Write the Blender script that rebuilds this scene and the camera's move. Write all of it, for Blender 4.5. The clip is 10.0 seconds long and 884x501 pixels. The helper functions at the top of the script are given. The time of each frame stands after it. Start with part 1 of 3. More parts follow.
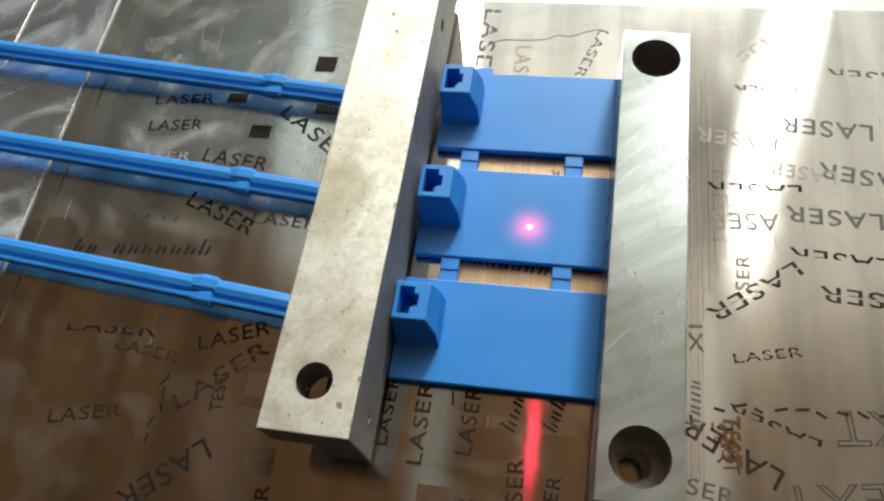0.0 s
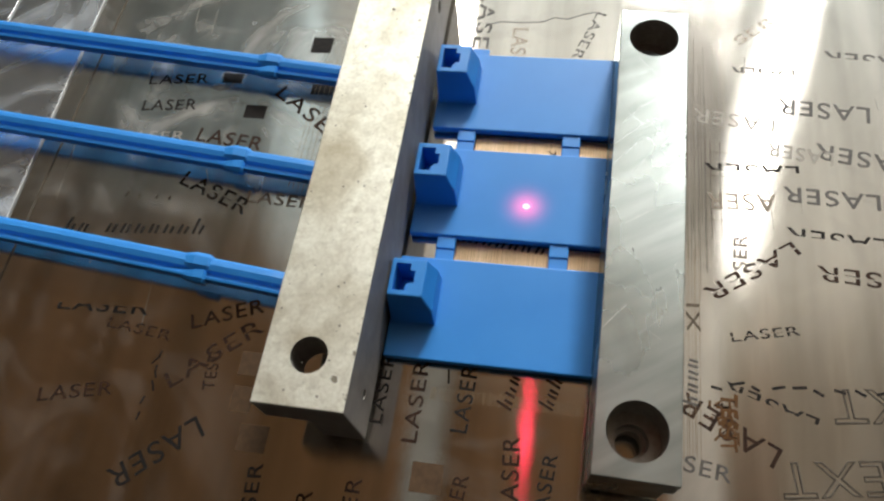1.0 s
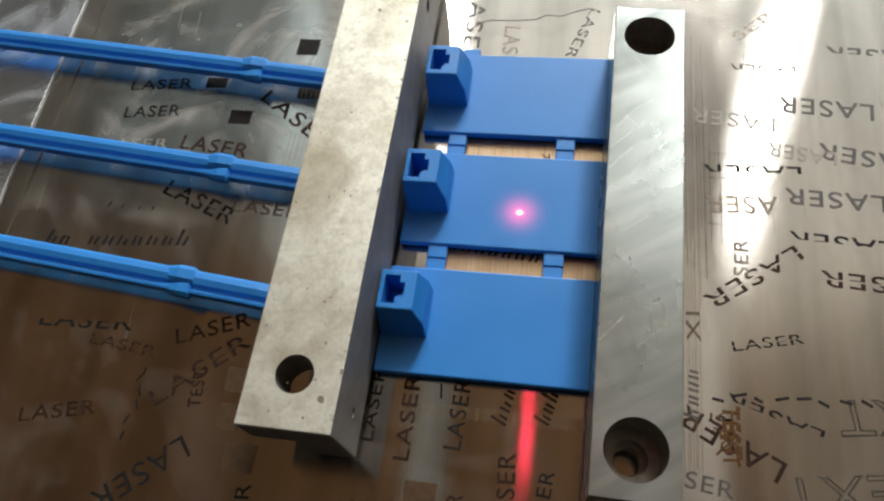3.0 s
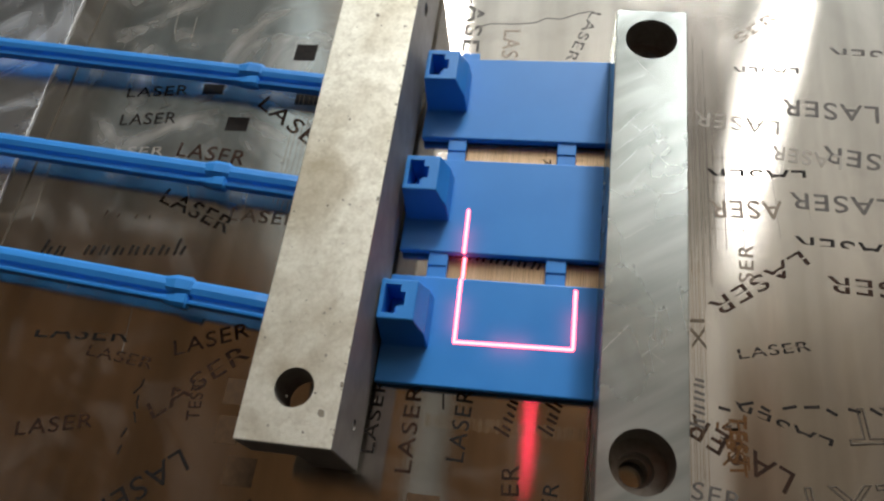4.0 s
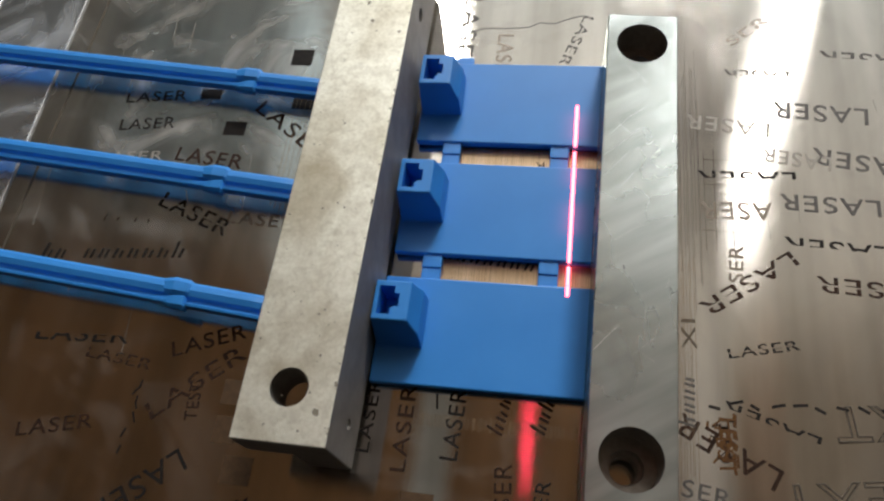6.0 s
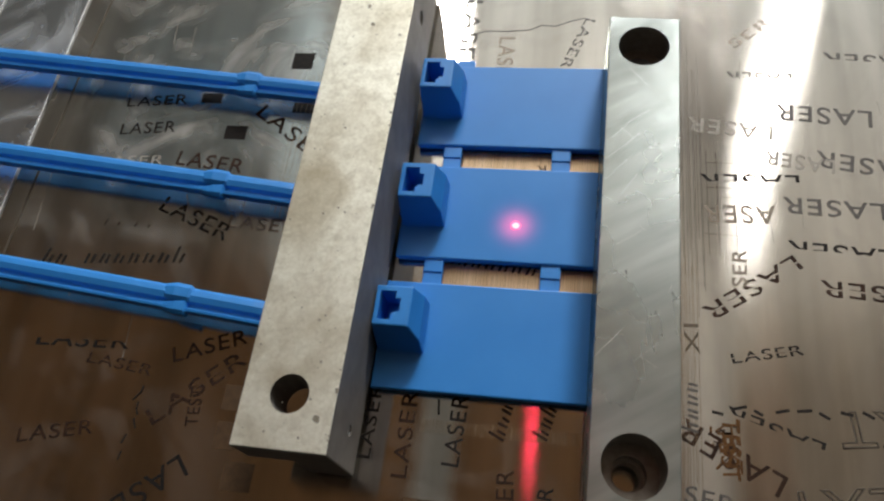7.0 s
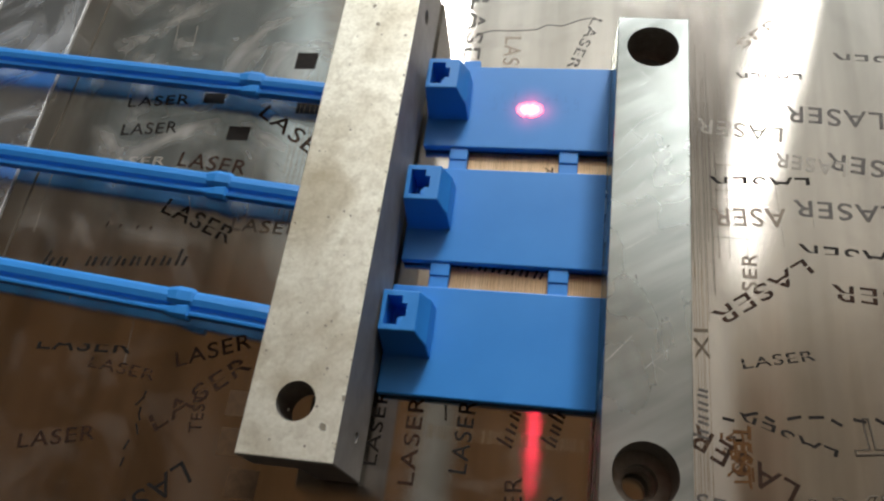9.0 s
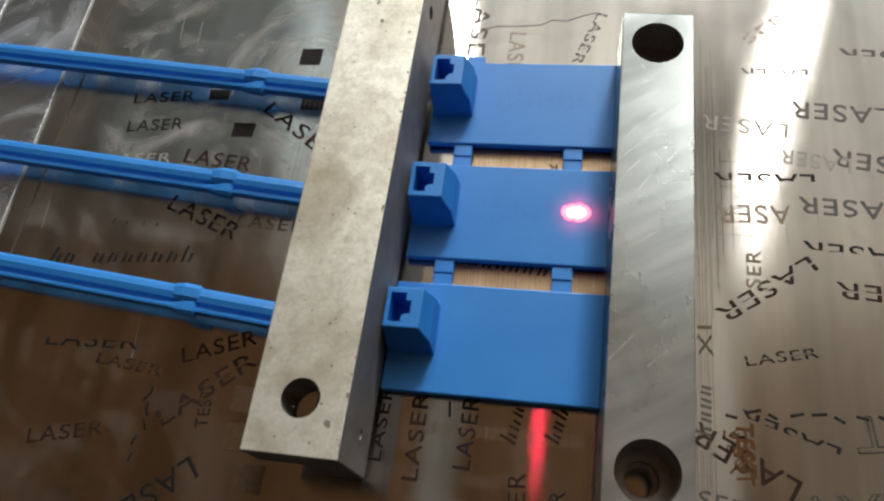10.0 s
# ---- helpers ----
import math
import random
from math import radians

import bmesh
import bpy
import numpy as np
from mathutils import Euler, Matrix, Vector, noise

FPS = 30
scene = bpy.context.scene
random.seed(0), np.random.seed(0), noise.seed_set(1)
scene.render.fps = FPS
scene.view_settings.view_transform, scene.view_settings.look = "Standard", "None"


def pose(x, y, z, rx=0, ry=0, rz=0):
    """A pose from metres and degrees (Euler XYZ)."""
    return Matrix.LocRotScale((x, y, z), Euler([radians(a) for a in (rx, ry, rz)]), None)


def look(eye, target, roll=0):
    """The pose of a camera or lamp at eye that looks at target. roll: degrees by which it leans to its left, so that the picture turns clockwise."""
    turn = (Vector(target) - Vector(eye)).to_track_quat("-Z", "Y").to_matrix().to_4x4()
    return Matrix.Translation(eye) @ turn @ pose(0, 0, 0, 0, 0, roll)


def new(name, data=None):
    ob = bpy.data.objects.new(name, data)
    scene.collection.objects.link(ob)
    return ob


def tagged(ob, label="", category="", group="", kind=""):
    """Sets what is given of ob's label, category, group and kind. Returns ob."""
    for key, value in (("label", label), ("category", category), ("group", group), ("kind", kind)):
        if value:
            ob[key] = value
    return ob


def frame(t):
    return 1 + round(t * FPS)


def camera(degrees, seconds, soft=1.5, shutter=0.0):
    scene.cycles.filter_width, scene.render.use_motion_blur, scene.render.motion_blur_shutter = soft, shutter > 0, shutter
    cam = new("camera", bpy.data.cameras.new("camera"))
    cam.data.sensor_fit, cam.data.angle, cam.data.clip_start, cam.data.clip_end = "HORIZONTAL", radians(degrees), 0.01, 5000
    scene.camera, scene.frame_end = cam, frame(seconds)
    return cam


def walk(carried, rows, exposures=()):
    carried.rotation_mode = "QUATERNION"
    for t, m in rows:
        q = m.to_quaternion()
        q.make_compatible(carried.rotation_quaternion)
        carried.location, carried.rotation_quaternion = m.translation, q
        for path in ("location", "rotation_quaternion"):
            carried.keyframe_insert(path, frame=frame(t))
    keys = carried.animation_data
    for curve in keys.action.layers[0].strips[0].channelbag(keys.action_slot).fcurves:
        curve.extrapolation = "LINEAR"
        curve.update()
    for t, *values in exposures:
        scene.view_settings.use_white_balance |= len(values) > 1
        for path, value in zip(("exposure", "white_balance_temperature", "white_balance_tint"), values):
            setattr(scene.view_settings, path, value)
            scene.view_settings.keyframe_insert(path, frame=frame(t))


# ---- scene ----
cam = camera(62.29, 10.0, soft=2.35)
MM = 0.001
ROWS = [
    (0.0, 5.952, -95.419, 126.624, 27.172, 6.393, 8.341),
    (0.5, 6.329, -97.441, 126.006, 27.507, 6.379, 8.227),
    (1.0, 5.527, -99.059, 123.728, 27.382, 5.743, 8.375),
    (1.5, 5.535, -97.641, 122.208, 26.959, 5.950, 8.156),
    (2.0, 5.257, -96.615, 121.976, 26.947, 6.048, 8.031),
    (3.5, 6.840, -92.772, 120.621, 26.543, 6.310, 7.404),
    (4.0, 5.837, -91.940, 120.284, 26.563, 6.398, 7.191),
    (4.5, 6.347, -91.600, 121.116, 26.622, 6.525, 7.078),
    (5.0, 5.812, -92.580, 121.509, 26.718, 6.684, 7.304),
    (5.5, 7.371, -92.857, 121.554, 26.826, 6.574, 7.209),
    (7.0, 7.927, -91.738, 121.349, 26.822, 6.979, 7.115),
    (7.5, 8.050, -90.723, 120.842, 26.652, 6.973, 7.052),
    (8.0, 7.765, -90.223, 120.382, 26.564, 7.004, 6.903),
    (8.5, 6.286, -90.064, 120.630, 26.504, 6.944, 6.958),
    (9.0, 6.055, -90.021, 120.654, 26.505, 6.817, 7.047),
    (9.5, 5.258, -90.830, 120.518, 26.235, 6.584, 7.160),
    (10.0, 6.548, -89.153, 121.472, 25.808, 7.308, 7.271),
]
EXPOSURES = [(0.0, 0.80, 6260, 5), (1.0, 0.64, 6260, 8), (2.0, 0.50, 6260, 9), (3.5, 0.40, 6260, 9), (4.5, 0.20, 6260, 11), (5.0, 0.36, 6260, 11), (5.5, 0.29, 6260, 11),
             (7.0, 0.24, 6260, 10), (8.5, 0.32, 6260, 10), (10.0, 0.30, 6260, 10)]
walk(cam, [(t, pose(x * MM, y * MM, z * MM, rx, ry, rz)) for t, x, y, z, rx, ry, rz in ROWS], EXPOSURES)

# ---- world and light ----
world = bpy.data.worlds.new("world")
scene.world = world
world.use_nodes = True
world.node_tree.nodes["Background"].inputs[0].default_value = (0.9, 0.95, 1.0, 1)
world.node_tree.nodes["Background"].inputs[1].default_value = 0.15
scene.view_settings.exposure = 0.0


def area(name, place, target, sx, sy, power, colour):
    d = bpy.data.lights.new(name, "AREA")
    d.shape, d.size, d.size_y, d.energy, d.color = "RECTANGLE", sx, sy, power, colour
    ob = new(name, d)
    ob.matrix_world = look(place, target)
    return ob


# three hanging light panels and an added, unseen ceiling fill on the far side of the bench, and the red aiming light of
# the marking lens
for x, y, z, turn, sx, sy, power in ((0.655, 1.58, 1.78, -17, 0.085, 1.0, 3.7), (-0.43, 1.85, 1.78, 0, 0.10, 0.45, 8), (0.38, 2.27, 1.30, None, 0.40, 0.46, 42)):
    lamp = area("panel_light", (x, y, z), (0, 0, 0), sx, sy, power, (1.0, 0.98, 0.94))
    if turn is not None:
        lamp.matrix_world = pose(x, y, z, 0, 0, turn)
# Added fill aimed upwards, which brightens the ceiling that the plate mirrors.
area("ceiling_fill_light", (0.5, 2.25, 1.55), (0.5, 2.1, 1.95), 2.6, 0.2, 7, (0.95, 0.99, 1.0))
red = bpy.data.lights.new("aiming_light", "POINT")
red.energy, red.color, red.shadow_soft_size = 0.0036, (1.0, 0.035, 0.10), 0.0019
new("aiming_light", red).location = (-0.001, -0.024, 0.19)


# ---- materials ----
def mat(name, colour, rough=0.5, metal=0.0, other=None, scale=200.0, stretch=(1, 1, 1), bump=0.0, fine=3000.0,
        rough2=None, aniso=0.0, stretch2=None, spec=0.5, dist=0.00005):
    """Two scales of noise: broad tint and gloss changes, fine relief."""
    m = bpy.data.materials.new(name)
    m.use_nodes = True
    n, l = m.node_tree.nodes, m.node_tree.links
    b = n["Principled BSDF"]
    b.inputs["Metallic"].default_value = metal
    b.inputs["Roughness"].default_value = rough
    b.inputs["Specular IOR Level"].default_value = spec
    co = n.new("ShaderNodeTexCoord")
    mp = n.new("ShaderNodeMapping")
    mp.inputs["Scale"].default_value = stretch
    l.new(co.outputs["Object"], mp.inputs[0])
    nz = n.new("ShaderNodeTexNoise")
    nz.inputs["Scale"].default_value, nz.inputs["Detail"].default_value = scale, 6
    l.new(mp.outputs[0], nz.inputs["Vector"])
    ramp = n.new("ShaderNodeValToRGB")
    ramp.color_ramp.elements[0].position, ramp.color_ramp.elements[1].position = 0.32, 0.68
    ramp.color_ramp.elements[0].color = (*colour, 1)
    ramp.color_ramp.elements[1].color = (*(other or colour), 1)
    l.new(nz.outputs["Fac"], ramp.inputs[0])
    l.new(ramp.outputs[0], b.inputs["Base Color"])
    if rough2 is not None:
        mr = n.new("ShaderNodeMapRange")
        mr.inputs["From Min"].default_value, mr.inputs["From Max"].default_value = 0.3, 0.7
        mr.inputs["To Min"].default_value, mr.inputs["To Max"].default_value = rough, rough2
        l.new(nz.outputs["Fac"], mr.inputs["Value"])
        l.new(mr.outputs[0], b.inputs["Roughness"])
    if bump:
        f = n.new("ShaderNodeTexNoise")
        f.inputs["Scale"].default_value, f.inputs["Detail"].default_value = fine, 4
        mp2 = n.new("ShaderNodeMapping")
        mp2.inputs["Scale"].default_value = stretch2 or stretch
        l.new(co.outputs["Object"], mp2.inputs[0])
        l.new(mp2.outputs[0], f.inputs["Vector"])
        bp = n.new("ShaderNodeBump")
        bp.inputs["Strength"].default_value, bp.inputs["Distance"].default_value = bump, dist
        l.new(f.outputs["Fac"], bp.inputs["Height"])
        l.new(bp.outputs[0], b.inputs["Normal"])
    if aniso:
        b.inputs["Anisotropic"].default_value = aniso
        b.inputs["Anisotropic Rotation"].default_value = 0.25
        tg = n.new("ShaderNodeTangent")
        tg.direction_type = "UV_MAP"
        l.new(tg.outputs[0], b.inputs["Tangent"])
    return m


def brushed(name, colour, other, rough, along, dirt, scale=60.0, swirl=2.8, smeared=0.0, grain=(1, 0.35, 1)):
    """Worn metal with a brushed gloss, drawn out along y; dirt: share of dull film."""
    m = mat(name, colour, 0.6, 0.0, other, scale, grain, 0.06, 7000, None, 0.0, (1, 0.015, 1), dist=0.00002)
    n, l = m.node_tree.nodes, m.node_tree.links
    b = n["Principled BSDF"]
    b.inputs["Specular IOR Level"].default_value = 0.0
    g = n.new("ShaderNodeBsdfAnisotropic")
    g.distribution = "BECKMANN"
    g.inputs["Anisotropy"].default_value = along
    nz = n.new("ShaderNodeTexNoise")
    nz.inputs["Scale"].default_value, nz.inputs["Detail"].default_value, nz.inputs["Distortion"].default_value = 26, 8, 2.2
    co = n.new("ShaderNodeTexCoord")
    l.new(co.outputs["Object"], nz.inputs["Vector"])
    mr = n.new("ShaderNodeMapRange")
    mr.inputs["From Min"].default_value, mr.inputs["From Max"].default_value = 0.3, 0.7
    mr.inputs["To Min"].default_value, mr.inputs["To Max"].default_value = rough * 0.85, rough * 1.2
    l.new(nz.outputs["Fac"], mr.inputs["Value"])
    l.new(mr.outputs[0], g.inputs["Roughness"])
    tg = n.new("ShaderNodeTangent")
    tg.direction_type = "UV_MAP"
    l.new(tg.outputs[0], g.inputs["Tangent"])
    l.new(b.inputs["Base Color"].links[0].from_socket, g.inputs["Color"])
    l.new(b.inputs["Normal"].links[0].from_socket, g.inputs["Normal"])
    mx = n.new("ShaderNodeMixShader")
    film = n.new("ShaderNodeMapRange")
    film.inputs["From Min"].default_value, film.inputs["From Max"].default_value = 0.46, 0.70
    film.inputs["To Min"].default_value, film.inputs["To Max"].default_value = dirt * 0.25, dirt * 2.4
    smear = n.new("ShaderNodeTexNoise")
    smear.inputs["Scale"].default_value, smear.inputs["Detail"].default_value, smear.inputs["Distortion"].default_value = 24, 9, swirl
    l.new(co.outputs["Object"], smear.inputs["Vector"])
    l.new(smear.outputs["Fac"], film.inputs["Value"])
    if not smeared:
        l.new(film.outputs[0], mx.inputs[0])
    else:
        away = n.new("ShaderNodeVectorMath")
        away.operation, away.inputs[1].default_value = "DISTANCE", (-0.068, 0.018, 0.0)
        l.new(co.outputs["Object"], away.inputs[0])
        near = n.new("ShaderNodeMapRange")
        near.interpolation_type = "SMOOTHSTEP"
        near.inputs["From Min"].default_value, near.inputs["From Max"].default_value = 0.012, 0.075
        near.inputs["To Min"].default_value, near.inputs["To Max"].default_value = smeared, 0.34
        l.new(away.outputs["Value"], near.inputs["Value"])
        by = n.new("ShaderNodeMath")
        by.operation = "MULTIPLY"
        l.new(film.outputs[0], by.inputs[0]), l.new(near.outputs[0], by.inputs[1])
        l.new(by.outputs[0], mx.inputs[0])
    l.new(g.outputs[0], mx.inputs[1]), l.new(b.outputs[0], mx.inputs[2])
    l.new(mx.outputs[0], n["Material Output"].inputs[0])
    return m


def glow(name, colour, power):
    m = bpy.data.materials.new(name)
    m.use_nodes = True
    b = m.node_tree.nodes["Principled BSDF"]
    b.inputs["Base Color"].default_value = (0.02, 0.02, 0.02, 1)
    b.inputs["Emission Color"].default_value = (*colour, 1)
    b.inputs["Emission Strength"].default_value = power
    return m


def halo(name, colour, power, radius, half):
    """Light scattered round a short stretch of the beam: added to what lies under it, fading outwards."""
    m = bpy.data.materials.new(name)
    m.use_nodes = True
    n, l = m.node_tree.nodes, m.node_tree.links
    n.remove(n["Principled BSDF"])
    co = n.new("ShaderNodeTexCoord")
    size = n.new("ShaderNodeVectorMath")
    size.operation = "ABSOLUTE"
    l.new(co.outputs["Object"], size.inputs[0])
    past = n.new("ShaderNodeVectorMath")
    past.operation, past.inputs[1].default_value = "SUBTRACT", (half, 0, 0)
    l.new(size.outputs[0], past.inputs[0])
    over = n.new("ShaderNodeVectorMath")
    over.operation, over.inputs[1].default_value = "MAXIMUM", (0, 0, 0)
    l.new(past.outputs[0], over.inputs[0])
    ln = n.new("ShaderNodeVectorMath")
    ln.operation = "LENGTH"
    l.new(over.outputs[0], ln.inputs[0])
    mr = n.new("ShaderNodeMapRange")
    mr.inputs["From Min"].default_value, mr.inputs["From Max"].default_value = 0, radius
    mr.inputs["To Min"].default_value, mr.inputs["To Max"].default_value = 1, 0
    l.new(ln.outputs["Value"], mr.inputs["Value"])
    pw = n.new("ShaderNodeMath")
    pw.operation, pw.inputs[1].default_value = "POWER", 5.0
    l.new(mr.outputs[0], pw.inputs[0])
    ml = n.new("ShaderNodeMath")
    ml.operation, ml.inputs[1].default_value = "MULTIPLY", power
    l.new(pw.outputs[0], ml.inputs[0])
    em = n.new("ShaderNodeEmission")
    em.inputs[0].default_value = (*colour, 1)
    l.new(ml.outputs[0], em.inputs[1])
    tr = n.new("ShaderNodeBsdfTransparent")
    ad = n.new("ShaderNodeAddShader")
    l.new(em.outputs[0], ad.inputs[0]), l.new(tr.outputs[0], ad.inputs[1])
    l.new(ad.outputs[0], n["Material Output"].inputs[0])
    return m


steel = brushed("brushed_steel", (0.43, 0.405, 0.36), (0.69, 0.65, 0.585), 0.125, 0.70, 0.11, 130.0, 4.6, smeared=2.1, grain=(1, 0.05, 1))
steel_edge = mat("bright_edge", (0.85, 0.84, 0.80), 0.4, 0.4, (0.78, 0.77, 0.73), 400)
bed_metal = brushed("bed_aluminium", (0.66, 0.69, 0.70), (0.80, 0.82, 0.83), 0.26, 0.5, 0.26, 45.0)
cast = mat("sandblasted_aluminium", (0.96, 0.935, 0.81), 0.40, 0.60, (0.82, 0.79, 0.66), 1500, (1, 1, 1), 0.40, 5200, 0.54, dist=0.00010)


def stained(m, colour, scale, most):
    """A second, broader stain over a material's colour."""
    n, l = m.node_tree.nodes, m.node_tree.links
    b = n["Principled BSDF"]
    src = b.inputs["Base Color"].links[0].from_socket
    co = n.new("ShaderNodeTexCoord")
    nz = n.new("ShaderNodeTexNoise")
    nz.inputs["Scale"].default_value, nz.inputs["Detail"].default_value, nz.inputs["Distortion"].default_value = scale, 7, 0.8
    l.new(co.outputs["Object"], nz.inputs["Vector"])
    mr = n.new("ShaderNodeMapRange")
    mr.inputs["From Min"].default_value, mr.inputs["From Max"].default_value = 0.45, 0.75
    mr.inputs["To Min"].default_value, mr.inputs["To Max"].default_value = 0.0, most
    l.new(nz.outputs["Fac"], mr.inputs["Value"])
    mx = n.new("ShaderNodeMix")
    mx.data_type = "RGBA"
    l.new(mr.outputs[0], mx.inputs[0])
    l.new(src, mx.inputs[6])
    mx.inputs[7].default_value = (*colour, 1)
    l.new(mx.outputs[2], b.inputs["Base Color"])


stained(cast, (0.40, 0.33, 0.20), 75.0, 0.75)
stained(cast, (0.34, 0.29, 0.18), 420.0, 0.4)
milled = brushed("milled_steel", (0.40, 0.435, 0.415), (0.54, 0.575, 0.55), 0.262, 0.0, 0.20, 420.0, 0.4)
for node in milled.node_tree.nodes:
    if node.type == "MAPPING":  # milling marks run slantwise over the bar
        node.vector_type = "TEXTURE"
        node.inputs["Rotation"].default_value = (0, 0, radians(33))
        node.inputs["Scale"].default_value = (7, 1, 1)
# Metal of the clamp's sides, with their shade put into the colour.
shaded_side = mat("shaded_side_metal", (0.25, 0.23, 0.205), 0.55, 0.3, (0.34, 0.31, 0.28), 300, (1, 1, 1), 0.3, 3000, 0.62)
dark_bore = mat("bored_steel", (0.25, 0.23, 0.20), 0.45, 0.6, (0.34, 0.31, 0.27), 900)
pit_dark = mat("pit_dark", (0.22, 0.19, 0.14), 0.8, 0.0, (0.36, 0.32, 0.24), 900)
blue = mat("blue_plastic", (0.036, 0.265, 0.74), 0.38, 0.0, (0.044, 0.29, 0.78), 90, (1, 1, 1), 0.12, 1500, 0.46, spec=0.5)
burn_black = mat("burn_black", (0.010, 0.008, 0.007), 0.7, 0.0, (0.022, 0.016, 0.012), 900, spec=0.2)
burn_brown = mat("burn_brown", (0.020, 0.009, 0.005), 0.7, 0.0, (0.048, 0.020, 0.009), 700, spec=0.2)
burn_orange = mat("burn_orange", (0.13, 0.075, 0.036), 0.5, 0.3, (0.08, 0.045, 0.022), 700)
burn_rust = mat("burn_rust", (0.15, 0.062, 0.008), 0.6, 0.0, (0.075, 0.028, 0.005), 900, spec=0.3)
burn_hatch = mat("burn_hatch", (0.30, 0.22, 0.13), 0.45, 0.7, (0.20, 0.14, 0.08), 500)
etch_grey = mat("etch_grey", (0.075, 0.066, 0.058), 0.6, 0.2, (0.13, 0.115, 0.10), 700)
etch_faint = mat("etch_faint", (0.17, 0.14, 0.105), 0.45, 0.6, (0.22, 0.18, 0.14), 700)
etch_pale = mat("etch_pale", (0.40, 0.365, 0.31), 0.6, 0.2, (0.33, 0.30, 0.25), 700)
etch_line = mat("etch_line", (0.10, 0.082, 0.062), 0.7, 0.0, (0.16, 0.13, 0.10), 700, spec=0.1)
heat_tint = mat("heat_tint", (0.56, 0.38, 0.22), 0.34, 0.85, (0.70, 0.52, 0.34), 260, (1, 0.1, 1), 0.1, 4000, 0.44)
white_top = mat("white_laminate", (0.82, 0.82, 0.80), 0.4, 0.0, (0.78, 0.78, 0.76), 8)
wall_paint = mat("wall_paint", (0.70, 0.75, 0.77), 0.8, 0.0, (0.66, 0.71, 0.73), 3)
white_ceiling = mat("white_ceiling_paint", (0.76, 0.74, 0.70), 0.9, 0.0, (0.71, 0.69, 0.65), 2)
# Next four: colours of added, unseen slabs, picked for what the steel mirrors.
brown_slab_paint = mat("brown_slab_paint", (0.44, 0.235, 0.105), 0.9, 0.0, (0.34, 0.18, 0.08), 2)
warm_slab_paint = mat("east_slab_paint", (0.84, 0.70, 0.56), 0.9, 0.0, (0.75, 0.62, 0.49), 2)
cool_slab_paint = mat("cool_slab_paint", (0.50, 0.62, 0.68), 0.7, 0.0, (0.44, 0.55, 0.61), 3)
dark_slab_paint = mat("dark_slab_paint", (0.30, 0.28, 0.26), 0.7, 0.0, (0.25, 0.235, 0.22), 3)
dark_paint = mat("dark_wall_paint", (0.045, 0.04, 0.035), 0.8, 0.0, (0.035, 0.03, 0.028), 3)
side_paint = mat("side_wall_paint", (0.13, 0.12, 0.11), 0.8, 0.0, (0.11, 0.10, 0.09), 3)
floor_vinyl = mat("floor_vinyl", (0.22, 0.20, 0.18), 0.6, 0.0, (0.26, 0.24, 0.21), 5)
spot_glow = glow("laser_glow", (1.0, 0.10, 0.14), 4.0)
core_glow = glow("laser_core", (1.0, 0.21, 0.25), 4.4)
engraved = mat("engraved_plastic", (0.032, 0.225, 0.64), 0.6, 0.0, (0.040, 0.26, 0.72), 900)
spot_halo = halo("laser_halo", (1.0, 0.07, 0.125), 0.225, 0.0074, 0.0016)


# ---- building ----
def mesh_of(bm, name, material, smooth=False):
    bmesh.ops.recalc_face_normals(bm, faces=bm.faces)
    me = bpy.data.meshes.new(name)
    bm.to_mesh(me)
    bm.free()
    me.transform(Matrix.Scale(MM, 4))
    me.materials.append(material)
    if smooth:
        me.shade_smooth()
    return me


def part(name, bm, material, parent=None, label="", smooth=False):
    ob = new(name, bm if isinstance(bm, bpy.types.Mesh) else mesh_of(bm, name, material, smooth))
    ob.parent = parent
    if label:
        ob["label"] = label
    return ob


def thing(name, label, category, group="", kind="", at=(0, 0, 0)):
    ob = new(name)
    ob.empty_display_size = 0.005
    ob.location = Vector(at) * MM
    return tagged(ob, label, category, group, kind)


def box(x0, x1, y0, y1, z0, z1, bevel=0.0, bm=None):
    b = bmesh.new()
    v = [b.verts.new((x, y, z)) for x in (x0, x1) for y in (y0, y1) for z in (z0, z1)]
    for f in ((0, 1, 3, 2), (4, 6, 7, 5), (0, 4, 5, 1), (2, 3, 7, 6), (0, 2, 6, 4), (1, 5, 7, 3)):
        b.faces.new([v[i] for i in f])
    if bevel:
        bmesh.ops.bevel(b, geom=b.edges[:], offset=bevel, segments=2, affect="EDGES", profile=0.5)
    return b if bm is None else join(bm, b)


def join(bm, other):
    me = bpy.data.meshes.new("join")
    other.to_mesh(me)
    other.free()
    bm.from_mesh(me)
    bpy.data.meshes.remove(me)
    return bm


def prism(profile, place, a, b, bevel=0.0):
    """A profile of (u, v) pairs swept from a to b; place(u, v, s) gives the point."""
    bm = bmesh.new()
    ends = [[bm.verts.new(place(u, v, s)) for u, v in profile] for s in (a, b)]
    n = len(profile)
    bm.faces.new(ends[0]), bm.faces.new(ends[1])
    for i in range(n):
        bm.faces.new((ends[0][i], ends[0][(i + 1) % n], ends[1][(i + 1) % n], ends[1][i]))
    bmesh.ops.recalc_face_normals(bm, faces=bm.faces)
    if bevel:
        bmesh.ops.bevel(bm, geom=bm.edges[:], offset=bevel, segments=2, affect="EDGES", profile=0.5)
    return bm


